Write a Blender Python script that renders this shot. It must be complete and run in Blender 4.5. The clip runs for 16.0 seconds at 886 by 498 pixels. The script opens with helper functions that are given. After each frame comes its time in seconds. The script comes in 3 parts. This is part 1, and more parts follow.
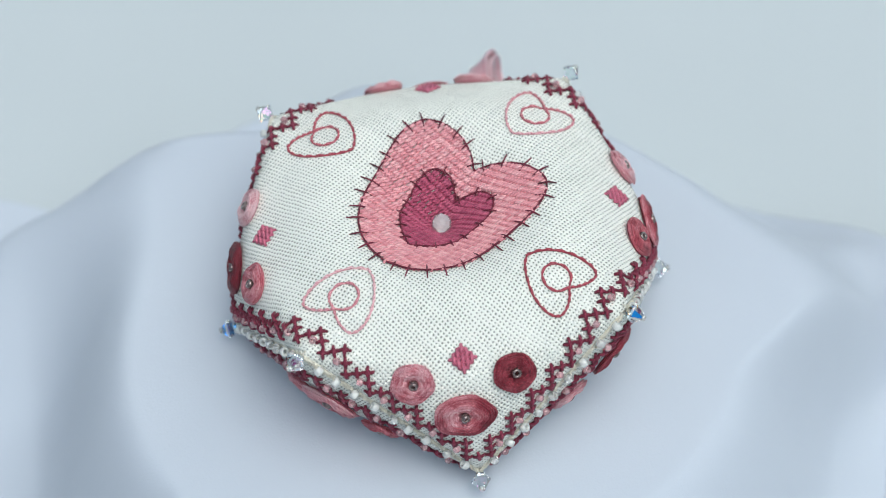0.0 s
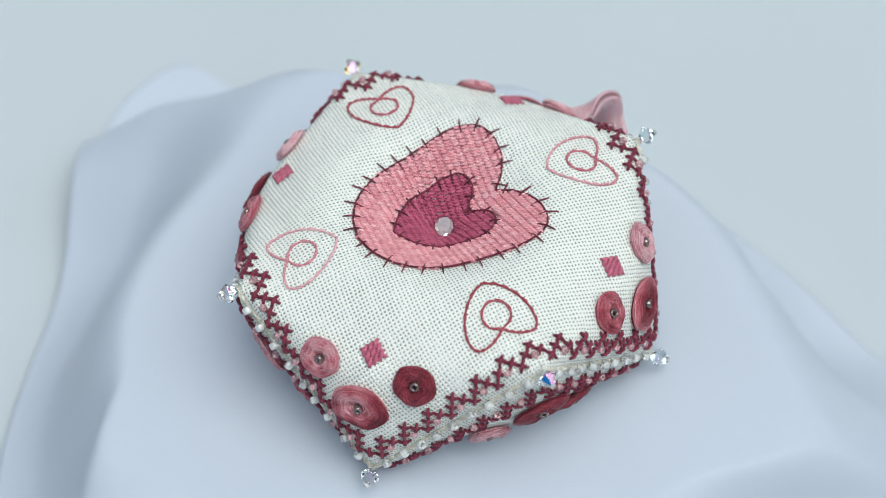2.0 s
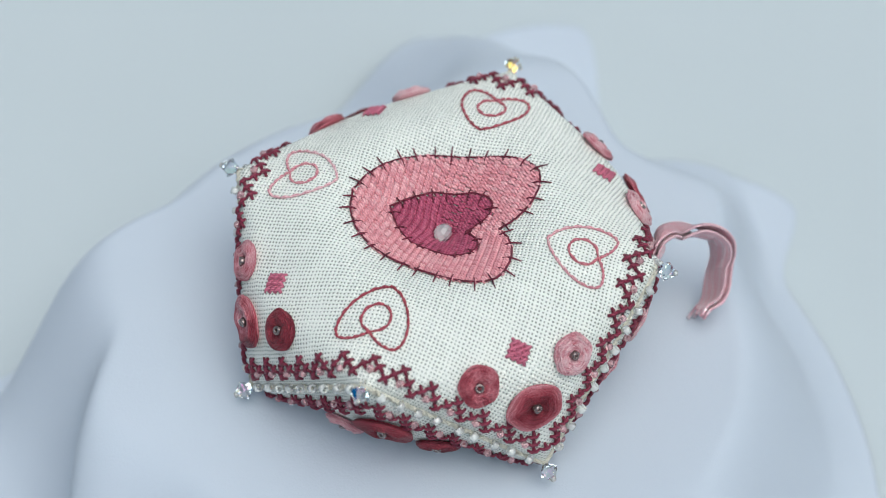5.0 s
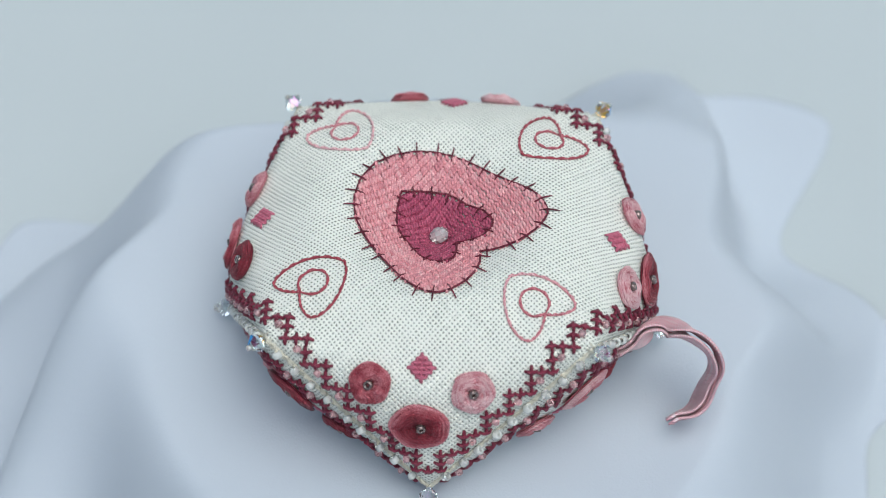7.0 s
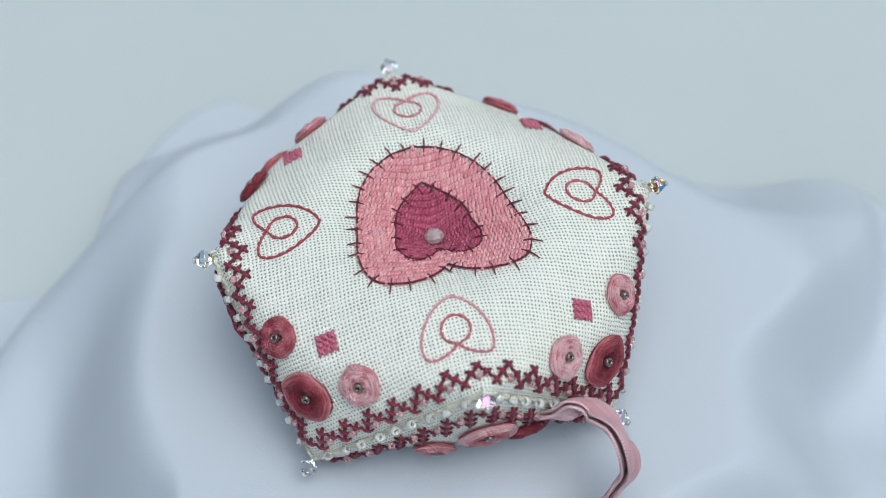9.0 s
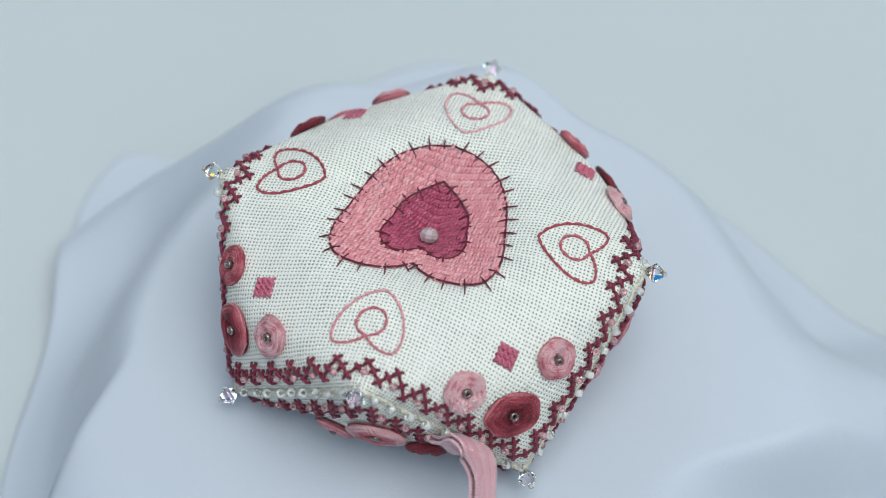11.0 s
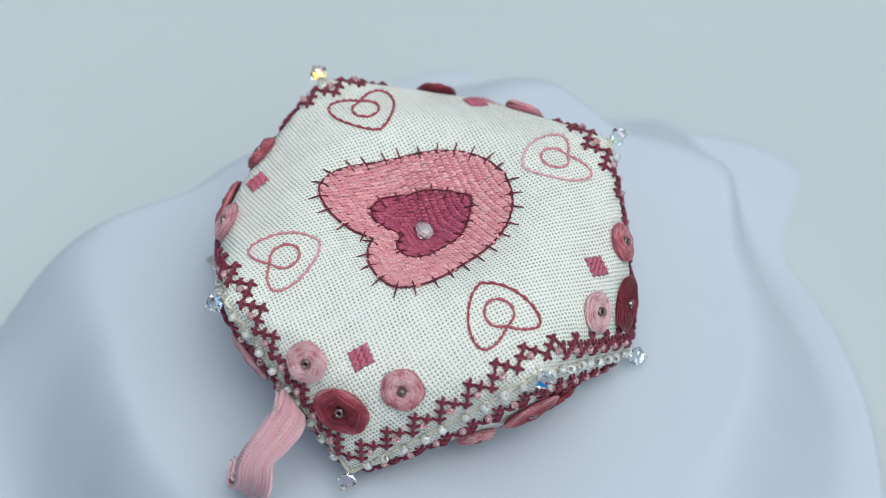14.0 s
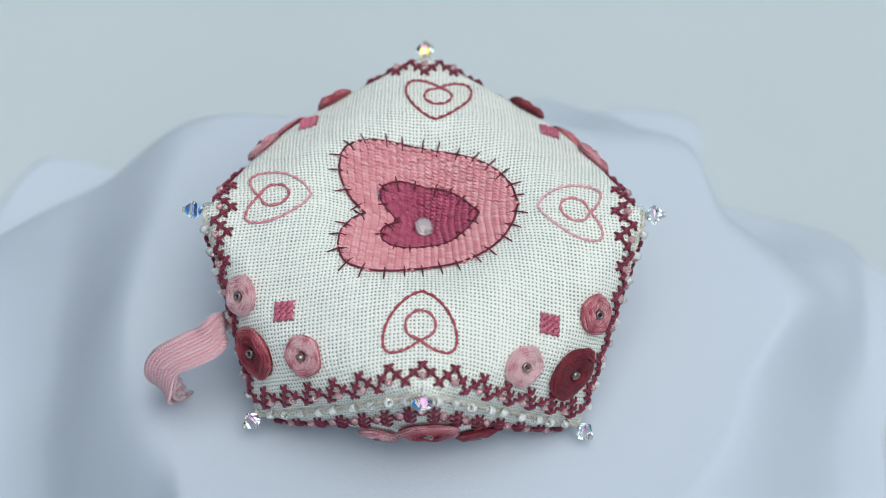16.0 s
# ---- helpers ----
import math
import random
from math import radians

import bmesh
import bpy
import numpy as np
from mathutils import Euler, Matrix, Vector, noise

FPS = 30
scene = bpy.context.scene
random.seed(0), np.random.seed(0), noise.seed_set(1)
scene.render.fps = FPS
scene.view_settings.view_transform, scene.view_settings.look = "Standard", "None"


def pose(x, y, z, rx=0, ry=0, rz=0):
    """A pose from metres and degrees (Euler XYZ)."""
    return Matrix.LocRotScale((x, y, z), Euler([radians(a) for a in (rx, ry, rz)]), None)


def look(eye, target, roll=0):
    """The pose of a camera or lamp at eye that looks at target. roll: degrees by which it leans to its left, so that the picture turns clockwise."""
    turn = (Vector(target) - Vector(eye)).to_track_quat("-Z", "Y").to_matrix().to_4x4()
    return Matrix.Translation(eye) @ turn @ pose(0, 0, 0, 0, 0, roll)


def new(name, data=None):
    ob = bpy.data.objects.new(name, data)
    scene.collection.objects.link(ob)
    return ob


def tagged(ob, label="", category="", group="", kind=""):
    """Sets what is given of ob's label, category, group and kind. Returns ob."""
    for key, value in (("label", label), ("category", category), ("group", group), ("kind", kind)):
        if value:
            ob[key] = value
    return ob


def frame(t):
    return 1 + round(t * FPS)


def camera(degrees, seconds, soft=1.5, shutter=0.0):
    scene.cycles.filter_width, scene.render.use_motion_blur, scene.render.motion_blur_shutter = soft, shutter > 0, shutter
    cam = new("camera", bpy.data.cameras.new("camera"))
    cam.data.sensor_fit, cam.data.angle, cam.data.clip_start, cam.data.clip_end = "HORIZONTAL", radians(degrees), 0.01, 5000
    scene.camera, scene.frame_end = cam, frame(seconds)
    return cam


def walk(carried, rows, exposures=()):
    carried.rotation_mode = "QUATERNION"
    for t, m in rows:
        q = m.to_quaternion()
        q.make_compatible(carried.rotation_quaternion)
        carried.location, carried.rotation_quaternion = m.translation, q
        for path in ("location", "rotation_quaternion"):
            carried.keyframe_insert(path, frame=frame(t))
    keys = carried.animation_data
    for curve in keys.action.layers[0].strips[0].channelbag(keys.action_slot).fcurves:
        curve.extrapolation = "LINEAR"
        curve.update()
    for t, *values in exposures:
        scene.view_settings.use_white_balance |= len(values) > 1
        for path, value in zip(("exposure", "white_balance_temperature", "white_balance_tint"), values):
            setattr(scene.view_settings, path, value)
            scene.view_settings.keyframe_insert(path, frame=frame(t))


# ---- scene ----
# ------------------------------------------------------------------ camera
cam = camera(26.165, 16.0, soft=0.8)
cam.data.dof.use_dof = True          # the cloth behind the cushion falls out of focus
cam.data.dof.focus_distance = 0.320
cam.data.dof.aperture_fstop = 12.5
EYE = look((0.0, -0.21373, 0.27472), (0.00161, 0.01741, -0.00128), -0.963)
walk(cam, [(0.0, EYE), (16.0, EYE)], exposures=[(0.0, -0.09, 5780, 0), (3.5, -0.12, 5780, 0), (7.0, -0.22, 5780, 0), (16.0, -0.22, 5780, 0)])

# turn of the hidden turntable: seconds, degrees
TURN = [(0.0, 0.0), (0.5, -7.28), (1.0, -14.42), (1.5, -21.31), (2.0, -28.49), (2.5, -35.62), (3.0, -42.99),
        (3.5, -50.49), (4.0, -58.04), (4.5, -65.45), (5.0, -72.65), (5.5, -79.8), (6.0, -86.95), (6.5, -94.38),
        (7.0, -101.63), (7.5, -108.99), (8.0, -116.59), (8.5, -123.94), (9.0, -131.15), (9.5, -138.37), (10.0, -145.65),
        (10.5, -152.95), (11.0, -160.25), (11.5, -167.55), (12.0, -174.98), (12.5, -182.46), (13.0, -189.67),
        (13.5, -196.79), (14.0, -203.86), (14.5, -211.02), (15.0, -218.38), (15.5, -225.99), (16.0, -233.45),
        ]

# ------------------------------------------------------------------ light
world = bpy.data.worlds.new("world")
scene.world = world
world.use_nodes = True
wn = world.node_tree
sky = wn.nodes.new("ShaderNodeTexSky")
sky.sky_type, sky.sun_disc = "NISHITA", False
sky.sun_elevation, sky.sun_rotation = radians(69), radians(148)
sky.air_density, sky.dust_density, sky.ozone_density = 1.0, 6.0, 1.0
wn.links.new(sky.outputs[0], wn.nodes["Background"].inputs[0])
wn.nodes["Background"].inputs[1].default_value = 0.10
sun_data = bpy.data.lights.new("sun", "SUN")
sun_data.energy, sun_data.angle, sun_data.color = 1.9, radians(58), (1.0, 0.97, 0.93)
sun = new("sun", sun_data)
sun.matrix_world = look((0.20, -0.32, 1.0), (0, 0, 0))


# ------------------------------------------------------------------ materials
def node_material(name, rough=0.6, metal=0.0):
    m = bpy.data.materials.new(name)
    m.use_nodes = True
    bsdf = m.node_tree.nodes["Principled BSDF"]
    bsdf.inputs["Roughness"].default_value = rough
    bsdf.inputs["Metallic"].default_value = metal
    return m, m.node_tree, bsdf


def add(nt, kind, **props):
    n = nt.nodes.new(kind)
    for key, value in props.items():
        if key == "operation":
            n.operation = value
        elif key == "blend":
            n.blend_type = value
        elif key == "dtype":
            n.data_type = value
    return n


def link(nt, a, b):
    nt.links.new(a, b)


def math_node(nt, op, a, b=None, c=None):
    n = nt.nodes.new("ShaderNodeMath")
    n.operation = op
    for i, v in enumerate((a, b, c)):
        if v is None:
            continue
        if isinstance(v, (int, float)):
            n.inputs[i].default_value = v
        else:
            nt.links.new(v, n.inputs[i])
    return n.outputs[0]


def ramp(nt, fac, stops):
    n = nt.nodes.new("ShaderNodeValToRGB")
    els = n.color_ramp.elements
    while len(els) < len(stops):
        els.new(0.5)
    for e, (p, c) in zip(els, stops):
        e.position, e.color = p, (*c, 1)
    nt.links.new(fac, n.inputs[0])
    return n.outputs[0]


def noise_tex(nt, scale, detail=3.0, vec=None, rough=0.55):
    n = nt.nodes.new("ShaderNodeTexNoise")
    n.inputs["Scale"].default_value, n.inputs["Detail"].default_value, n.inputs["Roughness"].default_value = scale, detail, rough
    if vec is not None:
        nt.links.new(vec, n.inputs["Vector"])
    return n.outputs["Fac"]


def bump(nt, bsdf, height, strength, distance):
    b = nt.nodes.new("ShaderNodeBump")
    b.inputs["Strength"].default_value, b.inputs["Distance"].default_value = strength, distance
    nt.links.new(height, b.inputs["Height"])
    nt.links.new(b.outputs[0], bsdf.inputs["Normal"])


def coords(nt):
    return nt.nodes.new("ShaderNodeTexCoord").outputs["Object"]


def linen_material():
    """Evenweave linen: warp over weft, uneven threads, small gaps between them with their shade painted in. The UV
    counts threads.
    """
    m, nt, bsdf = node_material("evenweave_linen", 0.85)
    uv = nt.nodes.new("ShaderNodeUVMap")
    uv.uv_map = "threads"
    wob = nt.nodes.new("ShaderNodeTexNoise")
    wob.inputs["Scale"].default_value, wob.inputs["Detail"].default_value = 0.45, 4.0
    link(nt, uv.outputs[0], wob.inputs["Vector"])
    mixv = nt.nodes.new("ShaderNodeVectorMath")
    mixv.operation = "MULTIPLY_ADD"
    link(nt, wob.outputs["Color"], mixv.inputs[0])
    mixv.inputs[1].default_value = (0.75, 0.75, 0.0)
    link(nt, uv.outputs[0], mixv.inputs[2])
    sep = nt.nodes.new("ShaderNodeSeparateXYZ")
    link(nt, mixv.outputs[0], sep.inputs[0])
    x, y = sep.outputs[0], sep.outputs[1]

    def per_thread(c):
        w = nt.nodes.new("ShaderNodeTexWhiteNoise")
        w.noise_dimensions = "1D"
        link(nt, math_node(nt, "ROUND", c), w.inputs["W"])
        return w.outputs["Value"]
    tx, ty = per_thread(x), per_thread(math_node(nt, "ADD", y, 531.0))
    cu = math_node(nt, "COSINE", math_node(nt, "MULTIPLY", x, math.pi))
    cv = math_node(nt, "COSINE", math_node(nt, "MULTIPLY", y, math.pi))
    over = math_node(nt, "MULTIPLY", cu, cv)
    a = math_node(nt, "POWER", math_node(nt, "ABSOLUTE", cu), math_node(nt, "MULTIPLY_ADD", tx, 0.6, 0.6))
    b = math_node(nt, "POWER", math_node(nt, "ABSOLUTE", cv), math_node(nt, "MULTIPLY_ADD", ty, 0.6, 0.6))
    ha = math_node(nt, "MULTIPLY", a, math_node(nt, "MULTIPLY_ADD", over, 0.38, 0.62))
    hb = math_node(nt, "MULTIPLY", b, math_node(nt, "MULTIPLY_ADD", over, -0.38, 0.62))
    height = math_node(nt, "MAXIMUM", ha, hb)
    fibre = noise_tex(nt, 4.0, 4.0, uv.outputs[0], 0.75)
    h2 = math_node(nt, "MULTIPLY_ADD", fibre, 0.35, height)
    # gaps coloured dark for the shade and stuffing between threads, not modelled open
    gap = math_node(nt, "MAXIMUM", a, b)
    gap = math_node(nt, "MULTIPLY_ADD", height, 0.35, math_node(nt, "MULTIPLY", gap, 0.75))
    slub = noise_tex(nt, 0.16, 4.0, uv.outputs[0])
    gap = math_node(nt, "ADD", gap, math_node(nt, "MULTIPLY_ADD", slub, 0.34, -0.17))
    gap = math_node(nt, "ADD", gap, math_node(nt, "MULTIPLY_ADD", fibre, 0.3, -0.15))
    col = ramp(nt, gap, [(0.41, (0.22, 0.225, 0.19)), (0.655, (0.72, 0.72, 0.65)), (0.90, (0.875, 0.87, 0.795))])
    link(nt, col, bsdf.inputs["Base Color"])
    bump(nt, bsdf, h2, 0.75, 0.00035)
    bsdf.inputs["Sheen Weight"].default_value = 0.05
    return m


def floss_material(name, stops, rough=0.43, strands=4.0, twist=1.3):
    """Stranded cotton: shade along "tone", twisted strands by "strand" (turn, length in mm), fine fuzz, a soft sheen."""
    m, nt, bsdf = node_material(name, rough)
    at = nt.nodes.new("ShaderNodeAttribute")
    at.attribute_name = "tone"
    st = nt.nodes.new("ShaderNodeAttribute")
    st.attribute_name = "strand"
    sep = nt.nodes.new("ShaderNodeSeparateXYZ")
    link(nt, st.outputs["Vector"], sep.inputs[0])
    geo = nt.nodes.new("ShaderNodeNewGeometry")
    oi = nt.nodes.new("ShaderNodeObjectInfo")
    co = coords(nt)
    fuzz = noise_tex(nt, 3800, 3.0, co, 0.7)
    turn = math_node(nt, "MULTIPLY", sep.outputs[0], strands)
    turn = math_node(nt, "MULTIPLY_ADD", sep.outputs[1], twist, turn)
    turn = math_node(nt, "MULTIPLY_ADD", fuzz, 0.7, turn)
    wave = math_node(nt, "SINE", math_node(nt, "MULTIPLY", turn, 2 * math.pi))
    f = math_node(nt, "ADD", at.outputs["Fac"], math_node(nt, "MULTIPLY_ADD", geo.outputs["Random Per Island"], 0.16, -0.08))
    f = math_node(nt, "ADD", f, math_node(nt, "MULTIPLY_ADD", oi.outputs["Random"], 0.12, -0.06))
    f = math_node(nt, "ADD", f, math_node(nt, "MULTIPLY_ADD", fuzz, 0.5, -0.25))
    f = math_node(nt, "MULTIPLY_ADD", wave, 0.10, f)
    link(nt, ramp(nt, f, stops), bsdf.inputs["Base Color"])
    h = math_node(nt, "MULTIPLY_ADD", fuzz, 0.8, math_node(nt, "MULTIPLY", wave, 0.5))
    bump(nt, bsdf, h, 0.9, 0.00012)
    bsdf.inputs["Sheen Weight"].default_value = 0.03
    bsdf.inputs["Specular IOR Level"].default_value = 0.4
    return m


def glass_material(name, colour, rough=0.03, film=0.0, trans=1.0):
    m, nt, bsdf = node_material(name, rough)
    bsdf.inputs["Base Color"].default_value = (*colour, 1)
    bsdf.inputs["Transmission Weight"].default_value = trans
    bsdf.inputs["IOR"].default_value = 1.54
    bsdf.inputs["Thin Film Thickness"].default_value = film
    bsdf.inputs["Thin Film IOR"].default_value = 1.9
    return m


def drape_material():
    m, nt, bsdf = node_material("brushed_white_cloth", 0.8)
    co = coords(nt)
    col = ramp(nt, noise_tex(nt, 9, 4.0, co), [(0.3, (0.485, 0.52, 0.58)), (0.7, (0.525, 0.565, 0.63))])
    link(nt, col, bsdf.inputs["Base Color"])
    h = math_node(nt, "MULTIPLY_ADD", noise_tex(nt, 2400, 3.0, co), 0.4, noise_tex(nt, 90, 3.0, co))
    bump(nt, bsdf, h, 0.25, 0.0005)
    bsdf.inputs["Sheen Weight"].default_value = 0.1
    return m


def paper_material():
    m, nt, bsdf = node_material("matt_white_paper", 0.7)
    co = coords(nt)
    link(nt, ramp(nt, noise_tex(nt, 4, 3.0, co), [(0.3, (0.465, 0.50, 0.515)), (0.7, (0.505, 0.54, 0.555))]), bsdf.inputs["Base Color"])
    bump(nt, bsdf, noise_tex(nt, 700, 3.0, co), 0.15, 0.0004)
    return m


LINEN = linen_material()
DRAPE = drape_material()
PAPER = paper_material()
BURGUNDY = floss_material("burgundy_floss", [(0.0, (0.08, 0.007, 0.018)), (0.5, (0.175, 0.016, 0.038)), (1.0, (0.34, 0.05, 0.10))])
PINK = floss_material("pink_floss", [(0.0, (0.62, 0.20, 0.23)), (0.5, (0.80, 0.345, 0.375)), (1.0, (0.92, 0.58, 0.58))])
ROSE = floss_material("deep_rose_floss", [(0.0, (0.30, 0.045, 0.095)), (0.5, (0.46, 0.085, 0.16)), (1.0, (0.62, 0.17, 0.25))])
SHADED = floss_material("shaded_pink_floss", [(0.0, (0.13, 0.008, 0.018)), (0.3, (0.30, 0.03, 0.05)), (0.55, (0.50, 0.10, 0.13)),
                                              (0.8, (0.72, 0.30, 0.34)), (1.0, (0.90, 0.60, 0.62))])
CREAM = floss_material("cream_thread", [(0.0, (0.62, 0.57, 0.45)), (1.0, (0.84, 0.80, 0.68))])
RIBBON = floss_material("pink_ribbon_braid", [(0.0, (0.72, 0.21, 0.28)), (0.45, (0.95, 0.46, 0.53)), (1.0, (0.98, 0.80, 0.82))], 0.3)
CRYSTAL = glass_material("iridescent_cut_glass", (0.98, 0.98, 0.98), 0.01, 420.0)
CLEAR = glass_material("clear_glass", (0.97, 0.96, 0.93), 0.05, 0.0, 0.7)
CUTGLASS = glass_material("clear_cut_glass", (1.0, 0.97, 0.96), 0.02, 0.0, 0.72)
BRONZE, bnt, bronze_bsdf = node_material("silver_lined_smoky_glass", 0.18, 0.6)
bronze_bsdf.inputs["Base Color"].default_value = (0.20, 0.145, 0.135, 1)
bronze_bsdf.inputs["Coat Weight"].default_value = 1.0
PINKGLASS = glass_material("pink_glass", (0.95, 0.62, 0.64), 0.12, 0.0, 0.7)
PEARL, pnt, pb = node_material("white_pearl_glass", 0.16)
pb.inputs["Base Color"].default_value = (0.84, 0.84, 0.80, 1)
pb.inputs["Coat Weight"].default_value = 0.5
pb.inputs["Transmission Weight"].default_value = 0.3
pb.inputs["Subsurface Weight"].default_value = 0.2
pb.inputs["Subsurface Radius"].default_value = (0.001, 0.001, 0.001)

MM = 0.001


class Shape:
    """Collects rings of vertices in millimetres, then becomes one mesh."""

    def __init__(self):
        self.verts, self.faces, self.tone, self.strand = [], [], [], []

    def tube(self, pts, rad, sides=6, tone=0.5, closed=False, taper=0.0, squash=1.0, ups=None):
        pts = [Vector(p) for p in pts]
        n = len(pts)
        base = len(self.verts)
        run = 0.0
        for i, p in enumerate(pts):
            if i:
                run += (p - pts[i - 1]).length
            if closed:
                d = pts[(i + 1) % n] - pts[i - 1]
            else:
                d = pts[min(i + 1, n - 1)] - pts[max(i - 1, 0)]
            d.normalize()
            up = Vector(ups[i]) if ups else Vector((0, 0, 1))
            if abs(d.dot(up)) > 0.95 and not ups:
                up = Vector((1, 0, 0))
            s = d.cross(up).normalized()
            w = s.cross(d)
            f = i / max(n - 1, 1)
            r = (rad[i] if isinstance(rad, (list, tuple)) else rad) * (1 - taper * (2 * f - 1) ** 4)
            tn = tone[i] if isinstance(tone, (list, tuple)) else tone
            for k in range(sides):
                a = 2 * math.pi * k / sides - math.pi / 2
                self.strand.append((k / sides, run, 0.0))
                self.verts.append(p + (s * math.cos(a) + w * math.sin(a) * squash) * r)
                self.tone.append(tn)
        for i in range(n if closed else n - 1):
            for k in range(sides):
                a, b = base + i * sides, base + ((i + 1) % n) * sides
                k2 = (k + 1) % sides
                self.faces.append((a + k, a + k2, b + k2, b + k))
        if not closed:
            self.faces.append(tuple(base + k for k in reversed(range(sides))))
            self.faces.append(tuple(base + (n - 1) * sides + k for k in range(sides)))

    def lathe(self, profile, segs=12, tone=0.5, closed=False):
        """Rings of (radius, height) about z."""
        base = len(self.verts)
        for r, z in profile:
            for k in range(segs):
                a = 2 * math.pi * k / segs
                self.verts.append(Vector((r * math.cos(a), r * math.sin(a), z)))
                self.strand.append((z, r, 0.0))
                self.tone.append(tone)
        m = len(profile)
        for i in range(m if closed else m - 1):
            for k in range(segs):
                a, b = base + i * segs, base + ((i + 1) % m) * segs
                k2 = (k + 1) % segs
                self.faces.append((a + k, a + k2, b + k2, b + k))
        if not closed:
            self.faces.append(tuple(base + k for k in reversed(range(segs))))
            self.faces.append(tuple(base + (m - 1) * segs + k for k in range(segs)))

    def mesh(self, name, material, smooth=True):
        me = bpy.data.meshes.new(name)
        me.from_pydata([tuple(v * MM) for v in self.verts], [], self.faces)
        me.attributes.new("tone", "FLOAT", "POINT").data.foreach_set("value", np.array(self.tone, dtype=np.float32))
        me.attributes.new("strand", "FLOAT_VECTOR", "POINT").data.foreach_set("vector", np.array(self.strand, dtype=np.float32).reshape(-1))
        me.polygons.foreach_set("use_smooth", [smooth] * len(me.polygons))
        me.materials.append(material)
        me.update()
        return me


def part(name, data, parent, label="", m=None):
    ob = new(name, data)
    ob.parent = parent
    if m is not None:
        ob.matrix_basis = m
    if label:
        ob["label"] = label
    return ob


# ------------------------------------------------------------------ table and backdrop
def build_table():
    bm = bmesh.new()
    xs = [-0.9, -0.3, 0.3, 0.9]
    prof = [(-0.7, 0.0), (-0.2, 0.0), (0.3, 0.0)]
    prof += [(0.3 + 0.25 * math.sin(a), 0.25 - 0.25 * math.cos(a)) for a in [radians(9 * k) for k in range(1, 11)]] + [(0.55, 0.9)]
    rows = [[bm.verts.new((x, y, z)) for x in xs] for y, z in prof]
    for r0, r1 in zip(rows, rows[1:]):
        for i in range(len(xs) - 1):
            bm.faces.new((r0[i], r0[i + 1], r1[i + 1], r1[i]))
    me = bpy.data.meshes.new("backdrop")
    bm.to_mesh(me)
    me.polygons.foreach_set("use_smooth", [True] * len(me.polygons))
    me.materials.append(PAPER)
    ob = new("backdrop", me)
    ob.location = (0, 0, TABLE_Z)
    sol = ob.modifiers.new("thick", "SOLIDIFY")
    sol.thickness, sol.offset = 0.002, -1
    return tagged(ob, "matt white paper sheet lying flat and curving up behind", "backdrop", kind="structure")


TABLE_Z = -0.046
build_table()

# ------------------------------------------------------------------ draped cloth on the turntable
# fold crests: direction in degrees at 67 mm, how far they swing per mm outwards, strength, spread
FOLDS = [(3, 0.5, 0.66, 21), (103, 0.6, 0.36, 16), (138, 0.57, 0.85, 22), (-124, 0.75, 0.48, 22), (-86, 1.1, 0.50, 20)]


def drape_fold(r, a):
    """Fold strength, where the cloth starts to fall, and over how many mm. Folds are steep on one flank."""
    fold = 0.0
    for deg, swing, keep, spread in FOLDS:
        d = (math.degrees(a) - deg - swing * (min(r, 110) - 67) + 180) % 360 - 180
        fold += keep * math.exp(-(d / (6 if d < 0 else spread)) ** 2)
    return fold, 54 + 2 * math.sin(2 * a + 0.6) + 17 * fold, 36 + 32 * fold


def drape_height(r, a):
    """Height in mm of the cloth at radius r mm and angle a radians."""
    fold, rim, run = drape_fold(r, a)
    s = min(1.0, max(0.0, (r - rim) / run))
    brink = min(1.0, max(0.0, (r - rim) / 24))
    sheer = 0.5 * max(0.0, 1 - 0.8 * fold)
    fall = (1 - sheer) * s * s * (3 - 2 * s) + sheer * brink * brink * (3 - 2 * brink)
    dip = 1.2 * math.exp(-((r - 52) / 16) ** 2) * math.sin(3 * a + 1.1)
    crease = 1.3 * math.sin(11 * a + 0.9 * math.sin(3 * a) + 0.02 * r) + 0.6 * math.sin(23 * a + 2 * math.sin(2 * a) - 0.03 * r)
    return crease * 4 * fall * (1 - fall) * (0.35 + 0.65 * math.sin(1.5 * a + 0.8) ** 2) - 45.2 * fall + dip * (1 - fall) + 0.6 * math.sin(r * 0.07 + 2 * a) * min(1, r / 60) * (1 - fall)


def build_drape():
    bm = bmesh.new()
    nr, na = 110, 300
    rows = []
    centre = bm.verts.new((0, 0, drape_height(0, 0) * MM))
    for i in range(1, nr + 1):
        row = []
        for j in range(na):
            a = 2 * math.pi * j / na
            _, rim, out = drape_fold(82, a)
            hem = rim + 0.94 * out + 2 * math.sin(3 * a + 0.5)
            r = i / nr * hem
            row.append(bm.verts.new((r * math.cos(a) * MM, r * math.sin(a) * MM, drape_height(r, a) * MM)))
        rows.append(row)
    for j in range(na):
        bm.faces.new((centre, rows[0][j], rows[0][(j + 1) % na]))
    for r0, r1 in zip(rows, rows[1:]):
        for j in range(na):
            k = (j + 1) % na
            bm.faces.new((r0[j], r1[j], r1[k], r0[k]))
    me = bpy.data.meshes.new("draped_cloth")
    bm.to_mesh(me)
    me.polygons.foreach_set("use_smooth", [True] * len(me.polygons))
    me.materials.append(DRAPE)
    ob = new("draped_cloth", me)
    sol = ob.modifiers.new("thick", "SOLIDIFY")
    sol.thickness, sol.offset = 0.0007, -1
    return tagged(ob, "soft white cloth draped in folds over a low round stand", "cloth")


DRAPED = build_drape()

